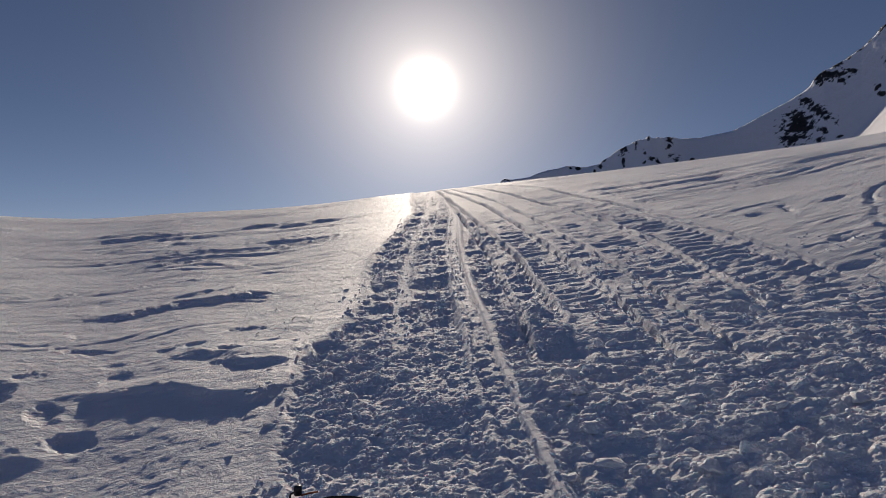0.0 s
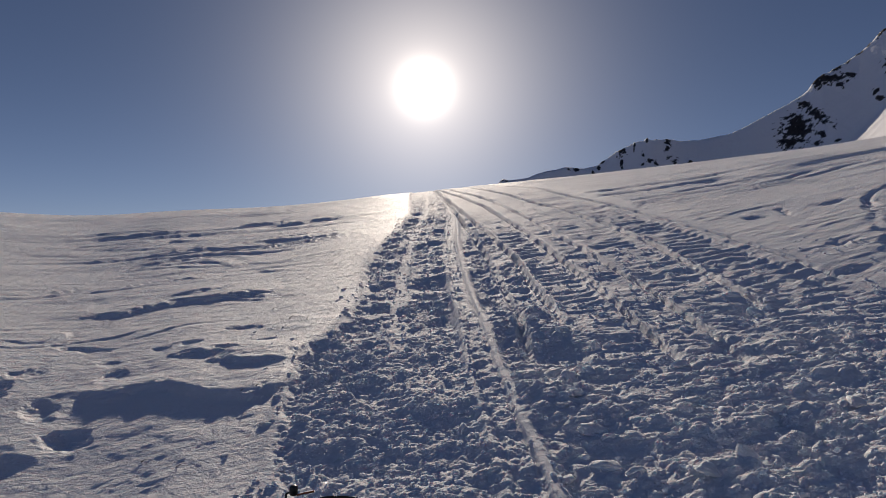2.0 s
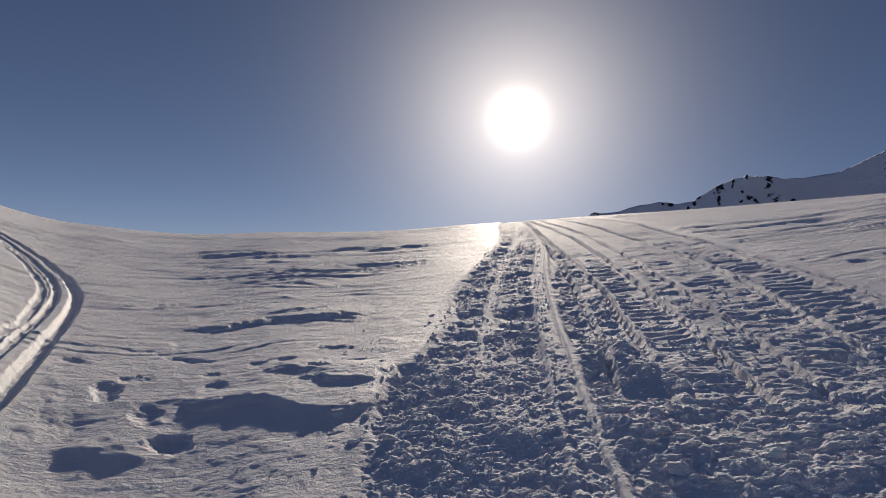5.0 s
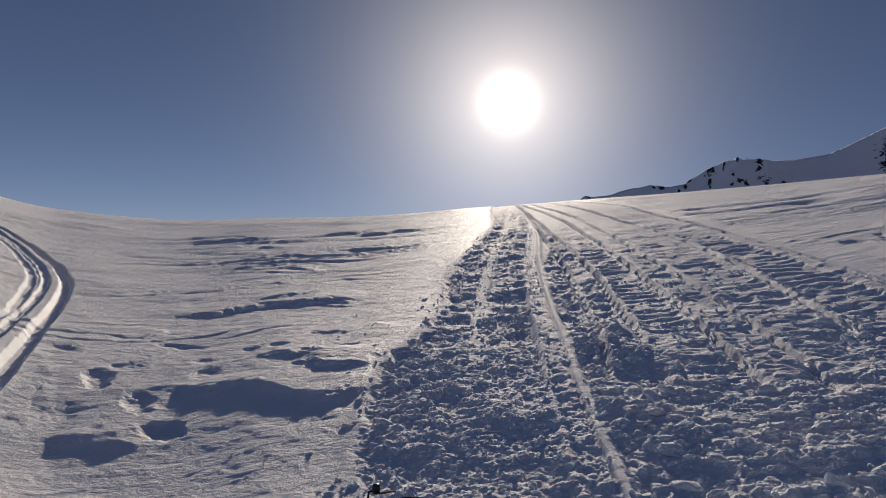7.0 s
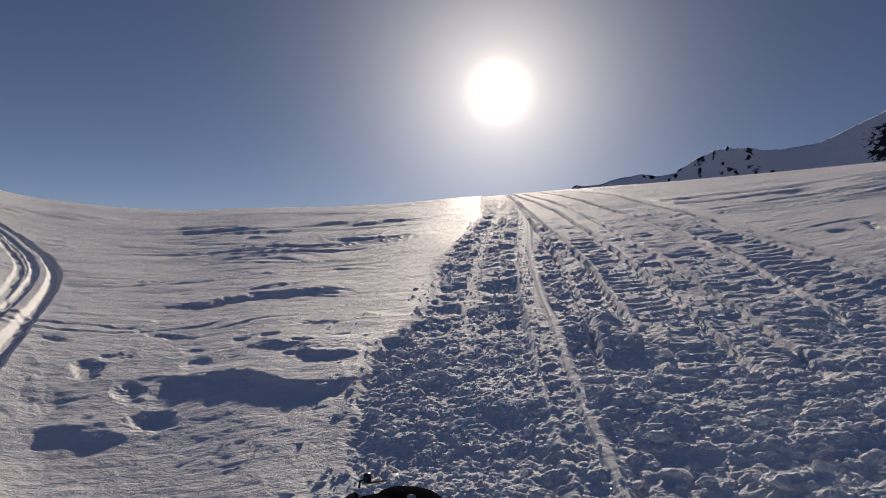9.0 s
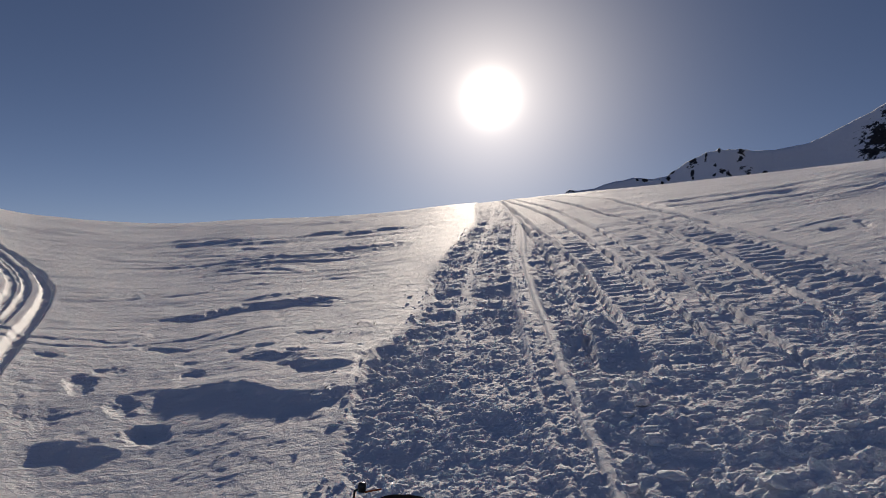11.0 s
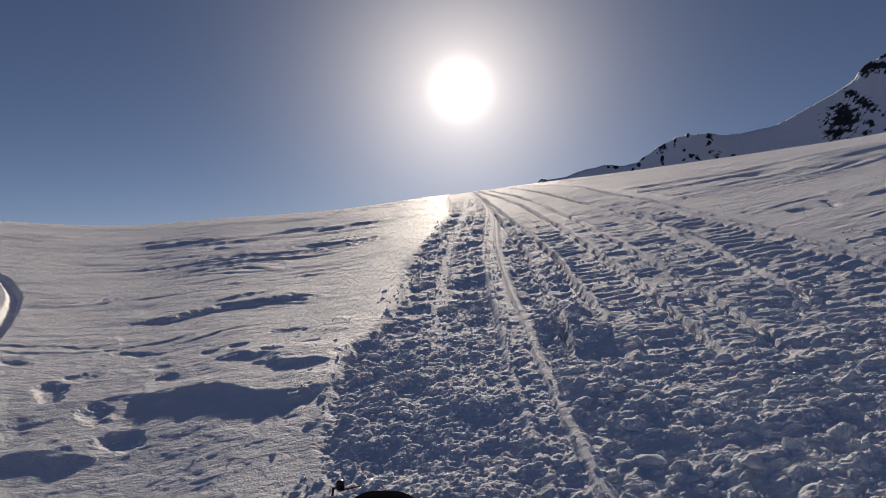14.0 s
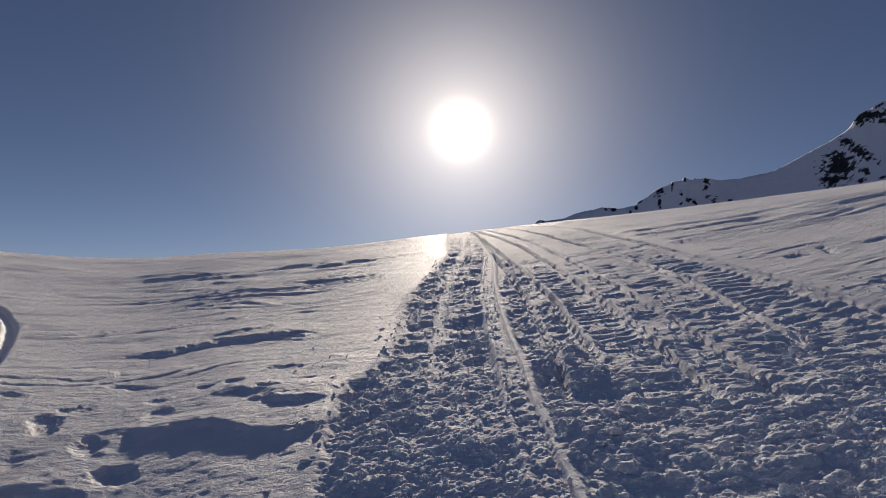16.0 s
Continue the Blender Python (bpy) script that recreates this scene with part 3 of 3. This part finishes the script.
CREST_ROCKS = [
    (38.2, 17.4, 0.98, 0.27, 20), (38.6, 16.9, 0.37, 0.16, 20), (39.5, 18.1, 0.29, 0.16, 40), (40.0, 17.8, 0.49, 0.20, 30), (36.9, 16.2, 0.49, 0.16, 40), (37.2, 16.8, 0.25, 0.12, 30),
    (38.5, 16.0, 0.29, 0.35, -10), (39.4, 16.6, 0.20, 0.16, 0), (38.4, 15.0, 0.33, 0.16, 30), (38.2, 13.8, 0.12, 0.39, -20), (39.3, 13.3, 0.12, 0.23, -20),
]
KNOB_ROCKS = [
    (14.4, 7.6, 0.12, 0.27, -10), (13.5, 7.2, 0.33, 0.35, -20), (13.5, 6.4, 0.12, 0.43, 0), (12.1, 6.6, 0.29, 0.12, 40), (11.8, 6.1, 0.20, 0.16, 40), (11.4, 5.8, 0.16, 0.20, 20),
    (9.6, 6.0, 0.16, 0.12, 0), (10.2, 6.0, 0.29, 0.20, 10), (15.3, 8.0, 0.16, 0.16, 0), (16.0, 8.1, 0.08, 0.08, 0), (16.8, 7.8, 0.33, 0.27, 0), (16.7, 7.3, 0.20, 0.16, 0),
    (16.9, 6.8, 0.25, 0.16, 30), (17.3, 6.5, 0.33, 0.27, 0), (15.0, 7.0, 0.12, 0.23, 20), (15.5, 6.6, 0.37, 0.20, 0), (15.0, 6.3, 0.20, 0.16, 0), (15.9, 6.3, 0.29, 0.23, 0),
    (18.3, 6.4, 0.16, 0.12, 0), (4.7, 5.1, 0.37, 0.12, 10),
]


def mountain():
    az, r = np.radians(np.arange(0, 66, 0.06)), np.concatenate([np.arange(120, 420, 6.0), np.arange(420, 1250, 3.0), np.arange(1250, 1700, 15.0)])
    rr, aa = np.meshgrid(r, az, indexing="ij")
    x, y, deg = rr * np.sin(aa), rr * np.cos(aa), np.degrees(aa)
    ridge = np.interp(deg, RIDGE_AZ, RIDGE_EL) + 0.05 * fbm(deg, deg * 0, 0.8, 4, 101)
    top = np.tan(np.radians(ridge))
    far = 930 - 20 * bell(deg - 15.5, 1.2) + 500 * step01((deg - 33.6) / 5)
    crest = far * top
    wall = crest - 0.9 * np.abs(rr - far) - 0.25 * np.maximum(rr - far, 0)
    flank = 1.030 * x - 0.28 * y - 92.8
    z = np.maximum(wall, np.where(deg > 26, flank, -1e3))
    z = z + (5 * fbm(x, y, 160, 4, 103) + 1.2 * np.abs(fbm(x, y, 40, 4, 107))) * np.clip(z / 120, 0, 1) * np.clip((rr * top - z) / 60, 0.02, 1)
    z = np.minimum(z, rr * top + EYE)
    base = base_height(x, y) - 8
    z = np.maximum(z, base)
    el = np.degrees(np.arctan2(z + 0.0 - EYE, rr))
    rock = np.full(x.shape, -0.5)
    for ca, ce, wa, we, turn in SPUR_ROCKS + PEAK_ROCKS + FLANK_ROCKS + CREST_ROCKS + KNOB_ROCKS:
        bare = 0.78 if ca < 20 else 0.92
        c, s = math.cos(radians(turn)), math.sin(radians(turn))
        u, v = (deg - ca) * c + (el - ce) * s, (el - ce) * c - (deg - ca) * s
        rock = np.maximum(rock, bare - 0.52 * np.hypot(u / wa, v / we))
    crag = np.clip(rock, 0, 1)
    z = z + crag * 5.5 * np.abs(fbm(x, y, 22, 4, 111, None, 0.65))
    z = np.minimum(z, rr * top + EYE + 0.8)
    ob = sheet("mountain", x, y, z, mountain_material())
    ob.data.flip_normals()
    at = ob.data.attributes.new("rock", "FLOAT", "POINT")
    at.data.foreach_set("value", rock.astype(np.float32).ravel())
    return tagged(ob, "steep snow-covered mountain ridge with dark rock outcrops", "mountain", kind="structure")


mountain()


# ---- things on the snow ----
def part(name, bm, mat, parent=None, label=""):
    me = bpy.data.meshes.new(name)
    for f in bm.faces:
        f.smooth = True
    bm.to_mesh(me)
    bm.free()
    me.materials.append(mat)
    ob = new(name, me)
    if parent is not None:
        ob.parent = parent
    return tagged(ob, label) if label else ob


def clod_mesh(seed, level):
    """A broken lump of snow: a knocked-about ball with a flattened foot."""
    rnd = random.Random(seed)
    bm = bmesh.new()
    bmesh.ops.create_icosphere(bm, subdivisions=level, radius=1.0)
    off = Vector((rnd.uniform(0, 90), rnd.uniform(0, 90), rnd.uniform(0, 90)))
    flat = [Vector((rnd.gauss(0, 1), rnd.gauss(0, 1), rnd.gauss(0.3, 1))).normalized() for _ in range(8)]
    cut = [rnd.uniform(0.3, 0.7) for _ in flat]
    stretch = Vector((rnd.uniform(0.9, 1.4), rnd.uniform(0.7, 1.0), rnd.uniform(0.55, 0.8)))
    for v in bm.verts:
        p = v.co * (1 + 0.45 * noise.noise(v.co * 1.3 + off) + 0.28 * noise.noise(v.co * 3.1 + off))
        for n, c in zip(flat, cut):
            over = p.dot(n) - c
            if over > 0:
                p = p - n * over * 0.8
        v.co = Vector((p.x * stretch.x, p.y * stretch.y, max(p.z, -0.55) * stretch.z))
    return bm


def clod_places(n, seed, x0, x1, y0, y1):
    rnd = random.Random(seed)
    xs = np.array([rnd.uniform(x0, x1) for _ in range(n)])
    ys = np.array([y0 + (y1 - y0) * rnd.random() ** 1.4 for _ in range(n)])
    return xs, ys, snow_height(xs, ys, np.full(n, 0.004)), rnd


MODELS = []
for k in range(10):
    bm = clod_mesh(500 + k, 3)
    me = bpy.data.meshes.new("snow_clump")
    for f in bm.faces:
        f.smooth = True
    bm.to_mesh(me)
    bm.free()
    me.materials.append(CLUMP)
    MODELS.append(me)

CLUMP_LABEL = "broken lump of white snow lying on churned snow"
for x0, x1, y0, y1, n, seed, size in ((-0.95, 0.15, 2.4, 7.5, 110, 7, 0.036), (0.45, 2.3, 2.4, 5.6, 130, 8, 0.044), (2.0, 3.4, 3.4, 5.2, 30, 9, 0.04), (-1.15, -0.7, 2.5, 5.5, 20, 10, 0.026)):
    xs, ys, zs, rnd = clod_places(n, seed, x0, x1, y0, y1)
    for x, y, z in zip(xs, ys, zs):
        s = size * rnd.choice((0.5, 0.6, 0.7, 0.8, 1.0, 1.3)) * rnd.uniform(0.8, 1.2)
        ob = new("snow_clump", rnd.choice(MODELS))
        ob.matrix_world = Matrix.Translation((x, y, z - 0.08 * s)) @ Euler((rnd.uniform(-0.25, 0.25), rnd.uniform(-0.25, 0.25), rnd.uniform(0, 6.28))).to_matrix().to_4x4() @ Matrix.Diagonal((s, s, s, 1))
        tagged(ob, CLUMP_LABEL, "snow clump", "snow clumps in the tracks")


def crumbs():
    """Small crumbs of snow, too many to count."""
    verts, faces = [], []
    shapes = []
    for k in range(6):
        bm = clod_mesh(900 + k, 1)
        shapes.append(([v.co.copy() for v in bm.verts], [[v.index for v in f.verts] for f in bm.faces]))
        bm.free()
    for x0, x1, y0, y1, n, seed, size in ((-0.8, 0.2, 2.4, 14, 1500, 21, 0.014), (0.35, 2.4, 2.4, 8, 900, 22, 0.016), (-1.5, -0.8, 4.6, 9, 40, 23, 0.009), (2.3, 3.6, 3.2, 7, 200, 24, 0.014)):
        xs, ys, zs, rnd = clod_places(n, seed, x0, x1, y0, y1)
        for x, y, z in zip(xs, ys, zs):
            s, c = size * rnd.uniform(0.5, 1.6), rnd.uniform(0, 6.28)
            co, fs = rnd.choice(shapes)
            first = len(verts)
            verts.extend((x + s * (p.x * math.cos(c) - p.y * math.sin(c)), y + s * (p.x * math.sin(c) + p.y * math.cos(c)), z + s * (p.z + 0.2)) for p in co)
            faces.extend([[first + i for i in f] for f in fs])
    me = bpy.data.meshes.new("snow_crumbs")
    me.from_pydata(verts, [], faces)
    me.polygons.foreach_set("use_smooth", np.ones(len(faces), dtype=bool))
    me.materials.append(CLUMP)
    return tagged(new("snow_crumbs", me), "small loose crumbs of white snow scattered over the tracks", "snow crumbs", kind="stuff")


crumbs()


def crystals():
    """Flat ice crystals lying at all angles on the snow; a few catch the sun."""
    rnd = random.Random(77)
    n = 5200
    r = np.array([2.4 * (14 / 2.4) ** rnd.random() for _ in range(n)])
    a = np.radians(np.array([rnd.uniform(-40, 40) for _ in range(n)]))
    xs, ys = r * np.sin(a), r * np.cos(a)
    zs = snow_height(xs, ys, np.full(n, 0.004))
    verts, faces = [], []
    for x, y, z, d in zip(xs, ys, zs, r):
        s = rnd.uniform(0.0012, 0.0028) * max(1.0, d / 5)
        m = Euler((rnd.gauss(0, 0.5), rnd.gauss(0, 0.5), rnd.uniform(0, 6.28))).to_matrix()
        first = len(verts)
        for k in range(6):
            p = m @ Vector((s * math.cos(k * 1.0472), s * math.sin(k * 1.0472), 0))
            verts.append((x + p.x, y + p.y, z + 0.004 + p.z))
        faces.append([first + k for k in range(6)])
    me = bpy.data.meshes.new("ice_crystals")
    me.from_pydata(verts, [], faces)
    mat, nt, p = material("ice_crystal")
    p.inputs["Base Color"].default_value = (0.95, 0.96, 1.0, 1)
    p.inputs["Metallic"].default_value, p.inputs["Roughness"].default_value = 1.0, 0.09
    me.materials.append(mat)
    return tagged(new("ice_crystals", me), "tiny glittering ice crystals on the snow surface", "ice crystals", kind="stuff")


crystals()


STALKS = [(-1.04, 4.25, 0.032, 20, 0.7), (-1.11, 4.2, 0.024, 40, 0.8), (-1.18, 3.37, 0.028, 25, 0.8), (-1.37, 3.46, 0.022, 10, 0.7), (-1.2, 5.98, 0.045, 30, 0.6), (-1.05, 5.92, 0.04, 60, 0.6)]


def stalk(x, y, length, turn, lean):
    """A short thin stalk with a side blade, added as a dark fleck on the snow."""
    rnd = random.Random(int(1000 * (x + 9) + 10 * y))
    bm = bmesh.new()
    for size, bend in ((length, 0.25), (0.6 * length, -0.45)):
        rings = []
        for k in range(5):
            u = k / 4
            c, w = Vector((size * u * (math.sin(lean) + bend * u), 0.15 * bend * size * u, size * u * math.cos(lean))), 0.0035 * (1 - 0.75 * u)
            rings.append([bm.verts.new(c + Vector((w * math.cos(a), w * math.sin(a), 0))) for a in (0.0, 1.5708, 3.1416, 4.7124)])
        for p, q in zip(rings, rings[1:]):
            for k in range(4):
                bm.faces.new((p[k], p[(k + 1) % 4], q[(k + 1) % 4], q[k]))
        bm.faces.new(rings[-1])
    ob = part("thin_stalk", bm, STALK)
    ob.matrix_world = pose(x, y, snow_at(x, y) - 0.004, 0, 0, turn + rnd.uniform(-10, 10))
    return tagged(ob, "short thin brown stalk poking out of the snow", "grass stalk", "stalks in the snow")


STALK = plain_material("stalk_brown", (0.16, 0.13, 0.10), 0.8, 0.0005, 300)
for place in STALKS:
    stalk(*place)


# ---- the black pack lying in the snow ----
def soft_box(sx, sy, sz, power, cuts, folds, seed):
    """A stuffed bag's form: a rounded box with slack folds."""
    bm = bmesh.new()
    bmesh.ops.create_cube(bm, size=2.0)
    bmesh.ops.subdivide_edges(bm, edges=bm.edges[:], cuts=cuts, use_grid_fill=True)
    for v in bm.verts:
        p = v.co
        k = (abs(p.x) ** power + abs(p.y) ** power + abs(p.z) ** power) ** (1 / power)
        q = p / k
        q = q * (1 + folds * noise.noise(q * 2.3 + Vector((seed, 0, 0))) + 0.4 * folds * noise.noise(q * Vector((3, 9, 3)) + Vector((0, seed, 0))))
        v.co = Vector((q.x * sx, q.y * sy, q.z * sz))
    return bm


def moved(bm, m):
    bmesh.ops.transform(bm, matrix=m, verts=bm.verts[:])
    return bm


def tube(points, radius, sides=8):
    bm = bmesh.new()
    rings = []
    for i, p in enumerate(points):
        a, b = Vector(points[max(i - 1, 0)]), Vector(points[min(i + 1, len(points) - 1)])
        m = (b - a).to_track_quat("Z", "Y").to_matrix()
        rings.append([bm.verts.new(Vector(p) + m @ Vector((radius * math.cos(6.2832 * k / sides), radius * math.sin(6.2832 * k / sides), 0))) for k in range(sides)])
    for a, b in zip(rings, rings[1:]):
        for k in range(sides):
            bm.faces.new((a[k], a[(k + 1) % sides], b[(k + 1) % sides], b[k]))
    bm.faces.new(rings[0][::-1])
    bm.faces.new(rings[-1])
    return bm


def backpack():
    nylon = plain_material("black_nylon", (0.012, 0.012, 0.014), 0.95, 0.002, 220)
    nylon.node_tree.nodes["Principled BSDF"].inputs["Specular IOR Level"].default_value = 0.0
    plastic = plain_material("black_plastic", (0.02, 0.02, 0.02), 0.35)
    cord = plain_material("orange_cord", (0.55, 0.14, 0.05), 0.7, 0.001, 400)
    patch = plain_material("grey_reflective_patch", (0.42, 0.45, 0.5), 0.5, 0.0005, 300)
    x, y = -0.36, 2.24
    floor = snow_at(x, y)
    bag = new("backpack")
    bag.location = (x, y, floor)
    top = EYE - 2.44 * math.tan(radians(17.85)) - floor
    part("body", moved(soft_box(0.17, 0.21, 0.5 * top + 0.005, 3.6, 9, 0.05, 3), pose(0, 0, 0.5 * top - 0.02)), nylon, bag)
    lid = part("top_lid", moved(soft_box(0.115, 0.10, 0.034, 2.0, 8, 0.08, 8), pose(0.052, 0.13, top - 0.04, 0, 4, 0)), nylon, bag)
    part("reflective_patch", moved(soft_box(0.013, 0.004, 0.010, 6, 2, 0, 1), pose(0.058, 0.055, top - 0.004, -40)), patch, lid, "grey reflective fabric patch")
    buckle = part("buckle", moved(soft_box(0.013, 0.012, 0.017, 4, 3, 0.02, 5), pose(-0.105, 0.17, top + 0.012)), plastic, bag, "black plastic buckle standing up")
    part("buckle_loop", tube([(-0.13, 0.16, top - 0.02), (-0.128, 0.165, top + 0.002), (-0.115, 0.17, top + 0.006), (-0.10, 0.172, top - 0.004)], 0.004), plastic, buckle)
    part("pull_cord", tube([(-0.095, 0.165, top - 0.002), (-0.07, 0.17, top + 0.003), (-0.04, 0.172, top + 0.008)], 0.0032), cord, bag, "thin orange pull cord")
    part("shoulder_strap", tube([(-0.13, 0.1, top - 0.03), (-0.16, 0.0, top - 0.03), (-0.165, -0.12, top - 0.06)], 0.016), nylon, bag)
    return tagged(bag, "black fabric backpack with orange cord lying on the snow", "backpack")


backpack()
